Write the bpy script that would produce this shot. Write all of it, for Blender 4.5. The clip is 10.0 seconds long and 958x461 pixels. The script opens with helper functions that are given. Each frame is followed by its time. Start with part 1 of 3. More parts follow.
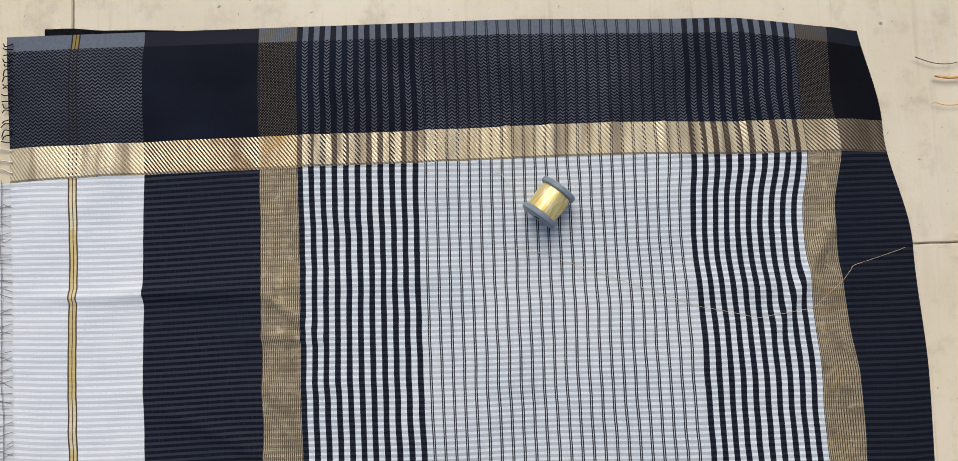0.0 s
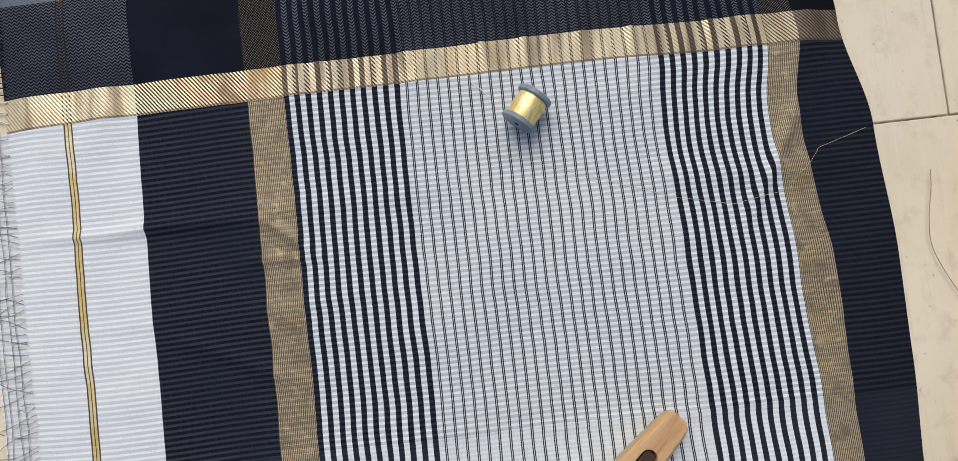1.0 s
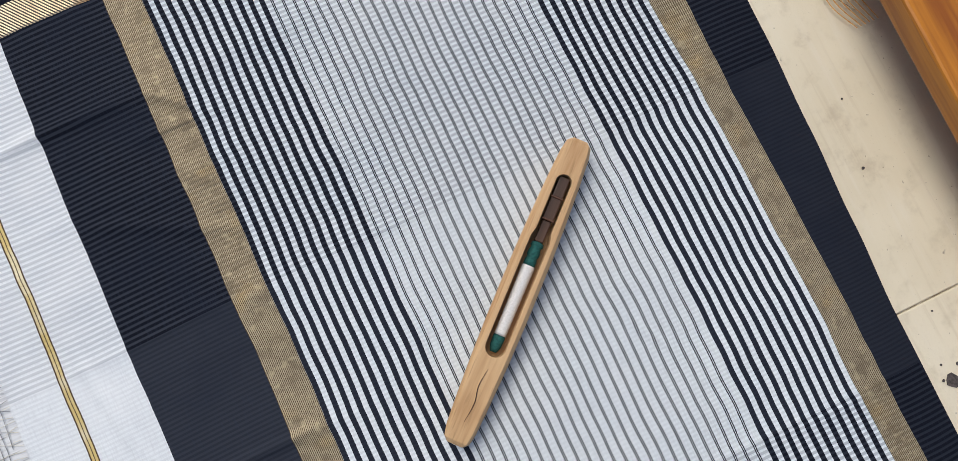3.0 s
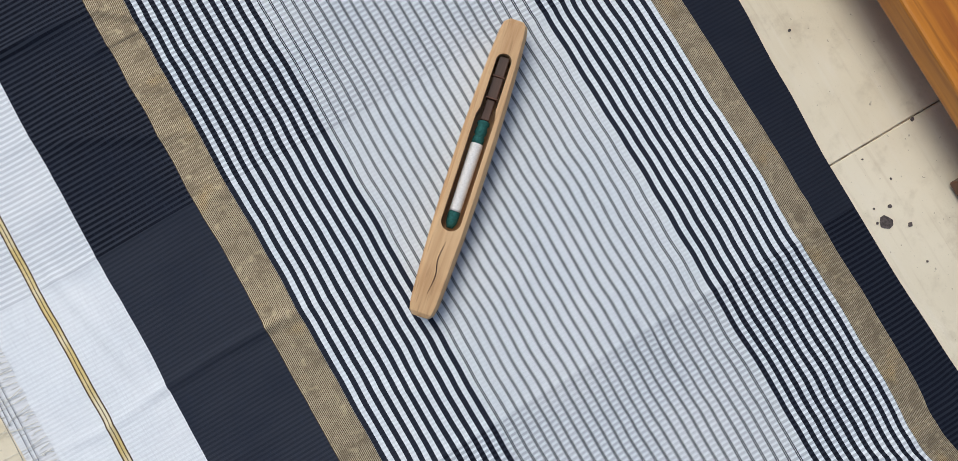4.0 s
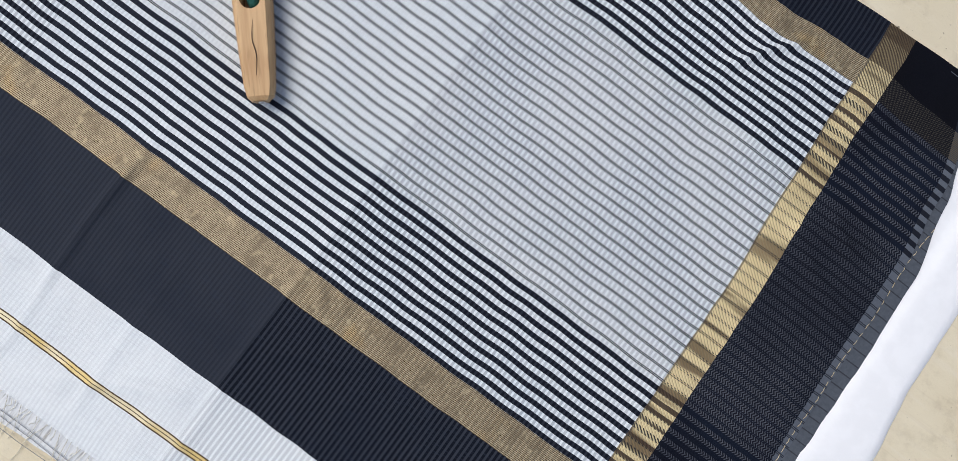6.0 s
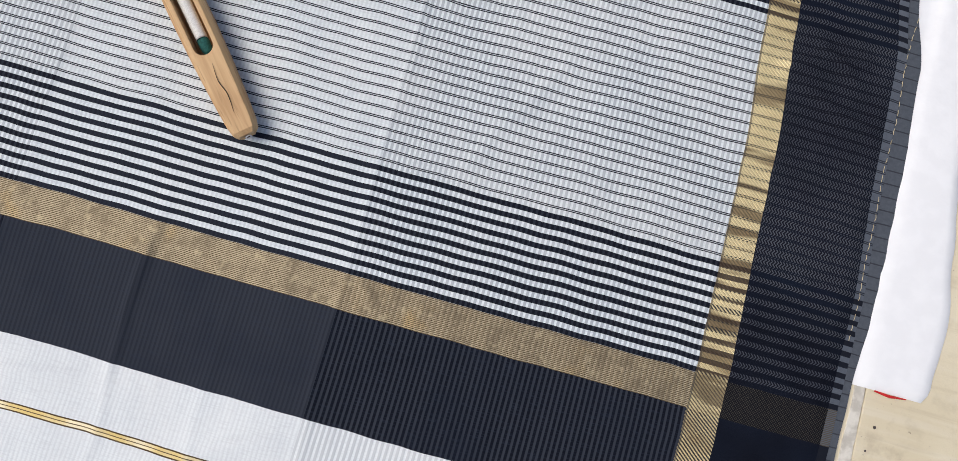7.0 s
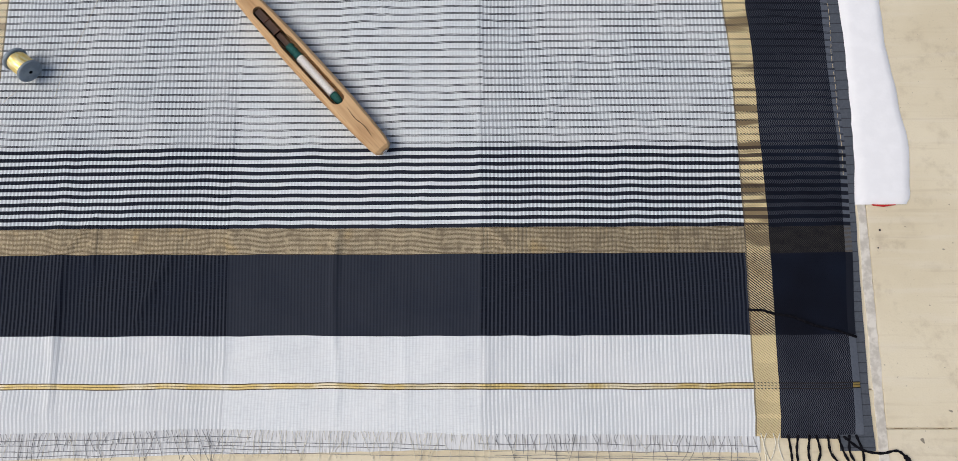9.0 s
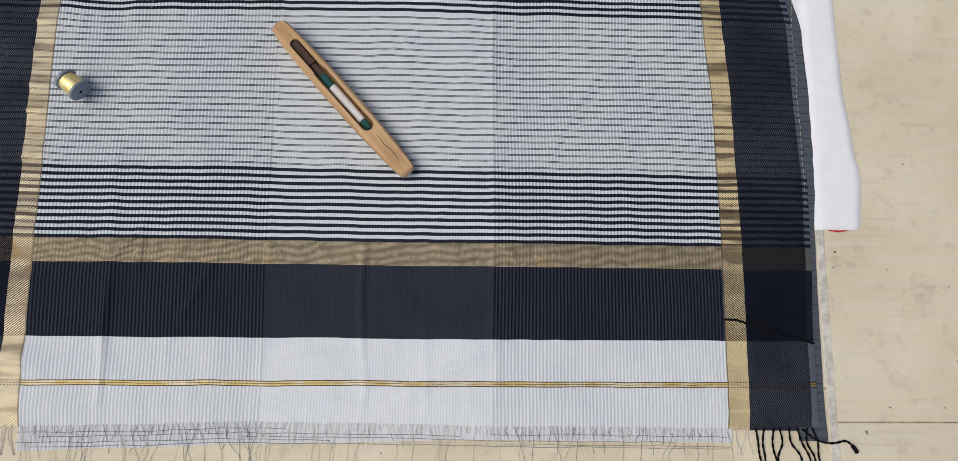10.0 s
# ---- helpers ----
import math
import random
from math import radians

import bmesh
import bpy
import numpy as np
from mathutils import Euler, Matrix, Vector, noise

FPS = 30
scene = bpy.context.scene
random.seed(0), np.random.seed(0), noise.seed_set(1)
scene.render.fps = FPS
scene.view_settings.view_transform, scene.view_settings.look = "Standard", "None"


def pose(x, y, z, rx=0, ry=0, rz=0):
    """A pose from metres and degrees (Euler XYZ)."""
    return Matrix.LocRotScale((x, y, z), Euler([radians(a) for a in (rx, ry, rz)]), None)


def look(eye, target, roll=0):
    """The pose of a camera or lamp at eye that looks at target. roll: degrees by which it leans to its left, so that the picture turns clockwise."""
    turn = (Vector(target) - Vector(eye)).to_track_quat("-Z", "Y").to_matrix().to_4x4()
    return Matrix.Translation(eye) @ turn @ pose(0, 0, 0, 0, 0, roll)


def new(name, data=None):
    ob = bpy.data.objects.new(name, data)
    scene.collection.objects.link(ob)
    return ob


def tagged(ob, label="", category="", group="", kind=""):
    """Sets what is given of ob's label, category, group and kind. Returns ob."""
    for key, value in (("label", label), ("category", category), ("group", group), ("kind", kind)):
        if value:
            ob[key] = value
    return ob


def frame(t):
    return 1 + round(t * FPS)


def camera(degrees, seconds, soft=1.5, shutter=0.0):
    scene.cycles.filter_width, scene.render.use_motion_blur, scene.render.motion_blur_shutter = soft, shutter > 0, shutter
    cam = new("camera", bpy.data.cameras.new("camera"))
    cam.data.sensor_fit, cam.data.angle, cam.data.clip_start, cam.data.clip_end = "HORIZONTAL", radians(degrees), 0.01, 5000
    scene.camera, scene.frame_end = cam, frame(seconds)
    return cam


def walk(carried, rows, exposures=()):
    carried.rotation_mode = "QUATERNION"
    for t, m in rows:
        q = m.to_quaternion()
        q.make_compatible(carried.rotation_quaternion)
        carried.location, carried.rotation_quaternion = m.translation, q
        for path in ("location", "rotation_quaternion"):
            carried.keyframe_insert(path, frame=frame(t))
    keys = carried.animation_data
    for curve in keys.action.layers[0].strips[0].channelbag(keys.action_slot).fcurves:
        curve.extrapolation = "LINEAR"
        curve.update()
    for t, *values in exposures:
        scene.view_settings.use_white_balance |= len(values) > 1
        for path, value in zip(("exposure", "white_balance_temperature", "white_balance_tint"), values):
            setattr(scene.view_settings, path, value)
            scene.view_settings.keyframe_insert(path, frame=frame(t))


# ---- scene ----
cam = camera(67.6, 10.0, soft=0.8)
PATH = [
    (0, 0.0995, 0.2013, 0.6292, 3.63, 0.99, 88.06),
    (0.5, 0.1418, 0.2002, 0.6388, 4.25, 0.79, 85.69),
    (1, 0.1780, 0.1978, 0.6539, 3.26, 0.38, 83.48),
    (1.5, 0.2383, 0.1848, 0.6677, 4.52, -2.02, 79.05),
    (2, 0.2969, 0.2076, 0.6590, 4.51, -0.93, 73.99),
    (3.5, 0.4720, 0.1653, 0.6852, 7.26, -2.31, 61.78),
    (4, 0.5136, 0.1601, 0.6928, 5.05, -2.88, 59.84),
    (4.5, 0.5508, 0.1470, 0.6867, 3.75, -4.21, 57.13),
    (5, 0.6380, 0.1353, 0.6901, 4.92, -3.92, 51.80),
    (5.5, 0.6999, 0.1279, 0.6890, 4.94, -4.58, 42.91),
    (6, 0.7360, 0.1155, 0.6825, 2.00, -3.12, 36.45),
    (7.3, 0.7676, 0.0017, 0.6759, 8.75, 0.03, 9.30),
    (7.5, 0.7615, -0.0159, 0.6867, 9.91, -0.24, 5.87),
    (8, 0.7393, -0.0408, 0.7413, 8.84, 0.03, 2.33),
    (8.5, 0.6980, -0.0968, 0.8215, 10.92, 0.79, -0.38),
    (9, 0.6580, -0.1190, 0.9114, 9.35, 1.04, -0.14),
    (9.5, 0.6113, -0.1076, 0.9776, 7.18, -1.18, -0.06),
    (10, 0.5727, -0.1136, 1.0293, 9.20, -2.88, 0.39),
]
walk(cam, [(t, pose(*rest)) for t, *rest in PATH], exposures=[
    (0, 0.14, 6550, 10), (2, 0.16, 6550, 10), (4.5, 0.19, 6250, 8), (6, 0.20, 6350, 9), (7.5, 0.23, 6700, 10), (8, 0.23, 6700, 10), (9, 0.10, 6650, 10), (10, -0.05, 6600, 10)])


# ---- light ----
world = bpy.data.worlds.new("sky_world")
scene.world = world
world.use_nodes = True
wn = world.node_tree.nodes
sky = wn.new("ShaderNodeTexSky")
sky.sky_type = "NISHITA"
sky.sun_disc = False
sky.sun_elevation = radians(58)
sky.sun_rotation = radians(-100)
sky.air_density, sky.dust_density = 1.0, 3.0
wn["Background"].inputs["Strength"].default_value = 0.085
world.node_tree.links.new(sky.outputs[0], wn["Background"].inputs["Color"])

sun_data = bpy.data.lights.new("sun", "SUN")
sun_data.energy, sun_data.angle, sun_data.color = 1.8, radians(40), (1.0, 0.95, 0.87)
sun = new("sun", sun_data)
sun.matrix_world = look((-1.6, -0.3, 2.6), (0, 0, 0))


# ---- node arithmetic ----
class Val:
    """A socket or number in a material, with arithmetic on it."""

    def __init__(self, mat, s):
        self.mat, self.s = mat, s

    def op(self, kind, *others, clamp=False):
        n = self.mat.node_tree.nodes.new("ShaderNodeMath")
        n.operation, n.use_clamp = kind, clamp
        for i, v in enumerate((self, *others)):
            v = v.s if isinstance(v, Val) else v
            if isinstance(v, (int, float)):
                n.inputs[i].default_value = v
            else:
                self.mat.node_tree.links.new(v, n.inputs[i])
        return Val(self.mat, n.outputs[0])

    def __add__(self, o): return self.op("ADD", o)
    def __sub__(self, o): return self.op("SUBTRACT", o)
    def __mul__(self, o): return self.op("MULTIPLY", o)
    def __truediv__(self, o): return self.op("DIVIDE", o)
    def fract(self): return self.op("FRACT")
    def abs(self): return self.op("ABSOLUTE")
    def lt(self, o): return self.op("LESS_THAN", o)
    def gt(self, o): return self.op("GREATER_THAN", o)
    def max(self, o): return self.op("MAXIMUM", o)
    def min(self, o): return self.op("MINIMUM", o)
    def pingpong(self, o): return self.op("PINGPONG", o)
    def inv(self): return Val(self.mat, 1.0).op("SUBTRACT", self)
    def between(self, a, b): return self.gt(a) * self.lt(b)

    def soft(self, a, b):
        """0 below a, 1 above b, smooth between."""
        n = self.mat.node_tree.nodes.new("ShaderNodeMapRange")
        n.interpolation_type = "SMOOTHSTEP"
        self.mat.node_tree.links.new(self.s, n.inputs[0])
        n.inputs[1].default_value, n.inputs[2].default_value = a, b
        return Val(self.mat, n.outputs[0])


def new_material(name, rough=0.7, metal=0.0, spec=0.4):
    mat = bpy.data.materials.new(name)
    mat.use_nodes = True
    b = mat.node_tree.nodes["Principled BSDF"]
    b.inputs["Roughness"].default_value = rough
    b.inputs["Metallic"].default_value = metal
    b.inputs["Specular IOR Level"].default_value = spec
    return mat, b


def coords(mat, kind="Object"):
    n = mat.node_tree.nodes.new("ShaderNodeTexCoord")
    return n.outputs[kind]


def split(mat, vec):
    n = mat.node_tree.nodes.new("ShaderNodeSeparateXYZ")
    mat.node_tree.links.new(vec, n.inputs[0])
    return [Val(mat, n.outputs[i]) for i in range(3)]


def noise_val(mat, vec, scale, detail=3.0, rough=0.55, stretch=None):
    nt = mat.node_tree
    if stretch:
        m = nt.nodes.new("ShaderNodeMapping")
        m.inputs["Scale"].default_value = stretch
        nt.links.new(vec, m.inputs["Vector"])
        vec = m.outputs[0]
    n = nt.nodes.new("ShaderNodeTexNoise")
    n.inputs["Scale"].default_value, n.inputs["Detail"].default_value = scale, detail
    n.inputs["Roughness"].default_value = rough
    nt.links.new(vec, n.inputs["Vector"])
    return Val(mat, n.outputs[0])


def mix(mat, fac, a, b):
    """Colour a where fac is 0, b where it is 1."""
    n = mat.node_tree.nodes.new("ShaderNodeMix")
    n.data_type = "RGBA"
    for sock, v in ((n.inputs[0], fac), (n.inputs[6], a), (n.inputs[7], b)):
        if isinstance(v, Val):
            v = v.s
        if isinstance(v, (tuple, list)):
            sock.default_value = (*v, 1.0)
        elif isinstance(v, (int, float)):
            sock.default_value = v
        else:
            mat.node_tree.links.new(v, sock)
    return n.outputs[2]


def plug(mat, out, sock):
    mat.node_tree.links.new(out.s if isinstance(out, Val) else out, sock)


def bump(mat, bsdf, height, dist, strength=1.0):
    n = mat.node_tree.nodes.new("ShaderNodeBump")
    n.inputs["Strength"].default_value, n.inputs["Distance"].default_value = strength, dist
    plug(mat, height, n.inputs["Height"])
    plug(mat, n.outputs[0], bsdf.inputs["Normal"])


# ---- woven cloth materials: UV holds metres across (u) and along (v) the weave ----
WHITE, GREYBAR = (0.74, 0.795, 0.83), (0.37, 0.41, 0.46)
NAVY, NAVYBAR = (0.0055, 0.007, 0.013), (0.038, 0.044, 0.060)
BLACK = (0.007, 0.009, 0.016)
GOLD, BROWN = (0.56, 0.40, 0.17), (0.07, 0.045, 0.02)
TAN = (0.44, 0.38, 0.27)


def weft_bars(u):
    """The grey cross bars: strong in the two outer thirds, faint and finer in the middle third."""
    outer = u.gt(0.644).max(u.lt(0.322))
    coarse = (u / 0.0050).fract().op("SUBTRACT", 0.5).abs().soft(0.16, 0.30)
    fine = (u / 0.0042).fract().op("SUBTRACT", 0.5).abs().soft(0.18, 0.34)
    return outer * coarse + outer.inv() * fine * 0.36


def bands(v):
    """Masks along v: navy field, gold bands, black stripes, the pairs of thin lines, the thin gold line and its dark edges."""
    navy = v.between(-0.1035, 0.0).max(v.gt(0.503))
    gold = v.between(0.0, 0.034).max(v.between(0.476, 0.503))
    s1 = ((v - 0.0442) / 0.0101).fract().lt(0.5) * v.between(0.034, 0.1403)
    s2 = ((v - 0.3775) / 0.0098).fract().lt(0.5) * v.between(0.3775, 0.476)
    cell = (((v - 0.14168) / 0.00965).fract() - 0.5).abs() * 0.00965
    pair = cell.between(0.00025, 0.00128) * v.between(0.1418, 0.3733)
    thin = (v + 0.1655).abs()
    return navy, gold, s1.max(s2), pair, thin.lt(0.0030), thin.between(0.0027, 0.0040).max(thin.lt(0.0004))


def cloth_body_material():
    mat, b = new_material("woven_body", 0.8, spec=0.06)
    uv = coords(mat, "UV")
    u, v, _ = split(mat, uv)
    navy, gold, stripe, pair, thin, thin_edge = bands(v)
    bars = weft_bars(u)
    slub = noise_val(mat, uv, 900, 2, stretch=(0.08, 1.0, 1.0))
    white = mix(mat, bars * 0.92, WHITE, GREYBAR)
    yarn = noise_val(mat, uv, 700, 3, 0.6, stretch=(1.0, 0.07, 1.0))
    haze = noise_val(mat, uv, 11, 3)
    white = mix(mat, slub.soft(0.42, 0.70) * 0.42, white, (0.46, 0.49, 0.54))
    white = mix(mat, yarn.soft(0.48, 0.72) * 0.36, white, (0.50, 0.52, 0.57))
    white = mix(mat, haze.soft(0.35, 0.7) * 0.25, white, (0.80, 0.80, 0.80))
    dark = mix(mat, bars.inv() * 0.85, NAVY, NAVYBAR)
    dark = mix(mat, slub.soft(0.45, 0.75) * 0.35, dark, (0.030, 0.040, 0.066))
    dark = mix(mat, haze.soft(0.45, 0.75) * 0.35, dark, (0.012, 0.017, 0.032))
    dark = mix(mat, v.gt(0.503) * 0.5, dark, (0.006, 0.008, 0.015))
    blk = mix(mat, bars.inv() * 0.5, BLACK, (0.036, 0.042, 0.060))
    warp = ((v / 0.00165).fract()).lt(0.42)
    zari = mix(mat, warp, TAN, BROWN)
    zari = mix(mat, bars * 0.45, zari, (0.16, 0.12, 0.07))
    # Zari glints and wrinkle shade painted in as gold, dark and pale patches.
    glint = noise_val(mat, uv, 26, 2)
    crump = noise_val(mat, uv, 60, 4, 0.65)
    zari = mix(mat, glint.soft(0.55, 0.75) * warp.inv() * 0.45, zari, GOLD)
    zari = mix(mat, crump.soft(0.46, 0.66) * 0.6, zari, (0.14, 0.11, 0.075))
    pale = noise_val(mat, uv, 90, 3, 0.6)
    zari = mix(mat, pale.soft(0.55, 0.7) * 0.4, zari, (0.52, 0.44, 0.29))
    white = mix(mat, v.between(0.1403, 0.3775) * 0.16, white, (0.52, 0.54, 0.53))
    # Whiter end beyond the navy: soft sunlight there put into the yarn colour.
    white = mix(mat, v.lt(-0.1035) * 0.30, white, (0.88, 0.89, 0.90))
    c = mix(mat, navy, white, dark)
    c = mix(mat, stripe, c, blk)
    c = mix(mat, pair * 0.96, c, (0.012, 0.014, 0.022))
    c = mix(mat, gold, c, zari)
    c = mix(mat, thin, c, mix(mat, glint.soft(0.4, 0.65), (0.60, 0.47, 0.20), (0.72, 0.65, 0.46)))
    c = mix(mat, thin_edge, c, (0.085, 0.055, 0.03))
    plug(mat, c, b.inputs["Base Color"])
    shine = gold.max(thin)
    plug(mat, shine * 0.18, b.inputs["Metallic"])
    plug(mat, shine * -0.27 + 0.74, b.inputs["Roughness"])
    weave = noise_val(mat, uv, 1500, 1)
    bump(mat, b, weave * 0.35 + bars * 0.45 + crump * gold * 1.2 + yarn * 0.25, 0.0007, 0.6)
    return mat


def gold_border_material():
    """Gold twill border: thin brown diagonals over the white, heavy ones over the dark bands."""
    mat, b = new_material("gold_twill", 0.42, 0.35)
    uv = coords(mat, "UV")
    u, v, _ = split(mat, uv)
    navy, gold, stripe, pair, thin, thin_edge = bands(v)
    heavy = navy.max(stripe).max(pair).max(gold * 0.8).max(thin_edge)
    side = u.gt(0.5) * -2.0 + 1.0
    diag = ((v - u * side * 0.8) / 0.0034).fract()
    line = diag.lt(heavy * 0.28 + 0.24)
    # Fold sheen put into the base colour: bright gold on puckers, brown between.
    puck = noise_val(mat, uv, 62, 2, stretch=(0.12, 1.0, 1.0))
    pucker_shade = mix(mat, u.gt(0.5), (0.36, 0.295, 0.205), (0.20, 0.15, 0.085))
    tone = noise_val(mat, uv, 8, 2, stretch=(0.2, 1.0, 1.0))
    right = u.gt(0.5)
    base = mix(mat, puck.soft(0.35, 0.56) * right.inv() + (puck.soft(0.40, 0.52).max(v.lt(0.0) * 0.8)) * right, pucker_shade, mix(mat, right, (0.66, 0.58, 0.40), (0.84, 0.70, 0.40)))
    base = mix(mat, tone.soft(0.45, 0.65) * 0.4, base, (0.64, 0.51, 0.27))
    c = mix(mat, line * (heavy * 0.30 + 0.68), base, mix(mat, heavy, (0.20, 0.12, 0.045), (0.014, 0.011, 0.010)))
    sel = (u + 0.0008).abs().lt(0.0012).max((u - 0.981).abs().lt(0.0009))
    c = mix(mat, sel * 0.65, c, (0.05, 0.045, 0.04))
    bar = noise_val(mat, uv, 95, 1, stretch=(0.02, 1.0, 1.0)).soft(0.44, 0.50)
    c = mix(mat, (stripe + pair * 0.5) * bar * 0.92, c, (0.055, 0.034, 0.020))
    warm = noise_val(mat, uv, 24, 2).soft(0.50, 0.66)
    c = mix(mat, gold * v.lt(0.1) * right.inv() * (warm * 0.5 + 0.30), c, (0.32, 0.19, 0.04))
    c = mix(mat, navy * v.lt(0.1) * warm * (right * -0.5 + 0.8), c, (0.15, 0.075, 0.02))
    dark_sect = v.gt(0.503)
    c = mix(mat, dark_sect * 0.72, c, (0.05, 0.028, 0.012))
    plug(mat, c, b.inputs["Base Color"])
    plug(mat, line.inv() * 0.30, b.inputs["Metallic"])
    bump(mat, b, diag.pingpong(0.5) + puck * 1.2, 0.0008, 0.7)
    return mat


def navy_border_material():
    """Dark border woven with a small grey zigzag wherever the body is white."""
    mat, b = new_material("zigzag_border", 0.7, spec=0.05)
    uv = coords(mat, "UV")
    u, v, _ = split(mat, uv)
    navy, gold, stripe, pair, thin, thin_edge = bands(v)
    zig = ((u + ((v - 0.05178) / 0.002525).pingpong(1.0) * 0.0021) / 0.0028).fract()
    line = zig.lt(0.42)
    plain = navy.max(stripe).max(pair * 0.7)
    fade = noise_val(mat, uv, 9, 2).soft(0.3, 0.7)
    zigc = mix(mat, fade, (0.055, 0.062, 0.082), (0.125, 0.137, 0.168))
    zigc = mix(mat, u.gt(0.5) * 0.5, zigc, (0.030, 0.033, 0.044))
    c = mix(mat, line * plain.inv(), (0.008, 0.009, 0.015), zigc)
    c = mix(mat, plain * 0.9, c, mix(mat, fade, (0.005, 0.006, 0.011), (0.008, 0.012, 0.024)))
    dots = ((u + v) / 0.0024).fract().lt(0.4) * ((u - v) / 0.0024).fract().lt(0.5)
    c = mix(mat, gold, c, mix(mat, dots, (0.009, 0.009, 0.012), mix(mat, u.gt(0.5), (0.15, 0.13, 0.10), (0.060, 0.056, 0.048))))
    c = mix(mat, thin_edge * 0.8, c, (0.02, 0.016, 0.014))
    c = mix(mat, v.gt(0.503) * 0.8, c, (0.004, 0.004, 0.006))
    plug(mat, c, b.inputs["Base Color"])
    bump(mat, b, line, 0.0003, 0.5)
    return mat


def hem_material():
    """Plain hem beyond the border: the body's bands again, in slate grey and black."""
    mat, b = new_material("slate_hem", 0.75, spec=0.15)
    uv = coords(mat, "UV")
    u, v, _ = split(mat, uv)
    navy, gold, stripe, pair, thin, thin_edge = bands(v)
    n = noise_val(mat, uv, 300, 2)
    c = mix(mat, n, (0.085, 0.10, 0.13), (0.15, 0.17, 0.21))
    c = mix(mat, u.gt(0.5) * 0.3, c, (0.07, 0.076, 0.09))
    c = mix(mat, navy.max(stripe).max(pair * 0.8), c, (0.010, 0.012, 0.02))
    c = mix(mat, gold * v.gt(0.4) * 0.7, c, (0.02, 0.02, 0.024))
    c = mix(mat, gold * ((v / 0.00165).fract().lt(0.5)) * 0.8, c, (0.10, 0.075, 0.04))
    c = mix(mat, thin, c, (0.25, 0.18, 0.06))
    c = mix(mat, thin_edge, c, (0.02, 0.018, 0.015))
    plug(mat, c, b.inputs["Base Color"])
    bump(mat, b, n, 0.0004, 0.5)
    return mat


def plain_material(name, a, bcol, scale, rough=0.7, metal=0.0, detail=3, dist=0.0006, stretch=None, low=0.35, high=0.65, spec=0.3):
    mat, b = new_material(name, rough, metal, spec)
    vec = coords(mat)
    n = noise_val(mat, vec, scale, detail, stretch=stretch)
    plug(mat, mix(mat, n.soft(low, high), a, bcol), b.inputs["Base Color"])
    if dist:
        bump(mat, b, n, dist, 0.6)
    return mat


def floor_material():
    mat, b = new_material("cement_tile", 0.55)
    vec = coords(mat)
    info = mat.node_tree.nodes.new("ShaderNodeObjectInfo")
    tone = Val(mat, info.outputs["Random"])
    big = noise_val(mat, vec, 5.5, 4)
    mid = noise_val(mat, vec, 34, 4, 0.6)
    grain = noise_val(mat, vec, 330, 3, 0.6)
    scrub = noise_val(mat, vec, 60, 3, 0.6, stretch=(0.12, 1.3, 1.0))
    c = mix(mat, big.soft(0.3, 0.7), (0.66, 0.575, 0.405), (0.765, 0.69, 0.52))
    c = mix(mat, tone * 0.35, c, (0.70, 0.65, 0.54))
    c = mix(mat, mid.soft(0.52, 0.75) * 0.45, c, (0.50, 0.43, 0.31))
    c = mix(mat, scrub.soft(0.50, 0.72) * 0.40, c, (0.74, 0.68, 0.56))
    streak = noise_val(mat, vec, 120, 3, 0.6, stretch=(0.05, 1.0, 1.0))
    c = mix(mat, streak.soft(0.55, 0.75) * 0.28, c, (0.46, 0.37, 0.25))
    c = mix(mat, grain.soft(0.62, 0.8) * 0.30, c, (0.33, 0.27, 0.2))
    dirt = noise_val(mat, vec, 16, 5, 0.7)
    c = mix(mat, dirt.soft(0.55, 0.72) * 0.35, c, (0.36, 0.28, 0.19))
    pits = noise_val(mat, vec, 190, 2)
    c = mix(mat, pits.soft(0.70, 0.76) * 0.6, c, (0.22, 0.18, 0.13))
    spots = noise_val(mat, vec, 75, 1)
    c = mix(mat, spots.soft(0.76, 0.80) * 0.75, c, (0.10, 0.085, 0.07))
    plug(mat, c, b.inputs["Base Color"])
    plug(mat, mid * 0.3 + 0.4, b.inputs["Roughness"])
    bump(mat, b, mid * 0.6 + grain * 0.4, 0.0012, 0.5)
    return mat


def wood_material(name, light, dark, scale=60, rough=0.55, coat=0.0, axis=(0.06, 1.0, 1.0)):
    mat, b = new_material(name, rough)
    vec = coords(mat)
    warp = noise_val(mat, vec, scale, 4, 0.6, stretch=axis)
    fine = noise_val(mat, vec, scale * 5, 3, 0.6, stretch=axis)
    blot = noise_val(mat, vec, 14, 3)
    c = mix(mat, warp.soft(0.35, 0.7), light, dark)
    c = mix(mat, fine.soft(0.55, 0.75) * 0.5, c, tuple(k * 0.6 for k in dark))
    c = mix(mat, blot.soft(0.55, 0.8) * 0.4, c, dark)
    plug(mat, c, b.inputs["Base Color"])
    b.inputs["Coat Weight"].default_value = coat
    b.inputs["Coat Roughness"].default_value = 0.15
    bump(mat, b, warp * 0.6 + fine * 0.4, 0.0008, 0.5)
    return mat


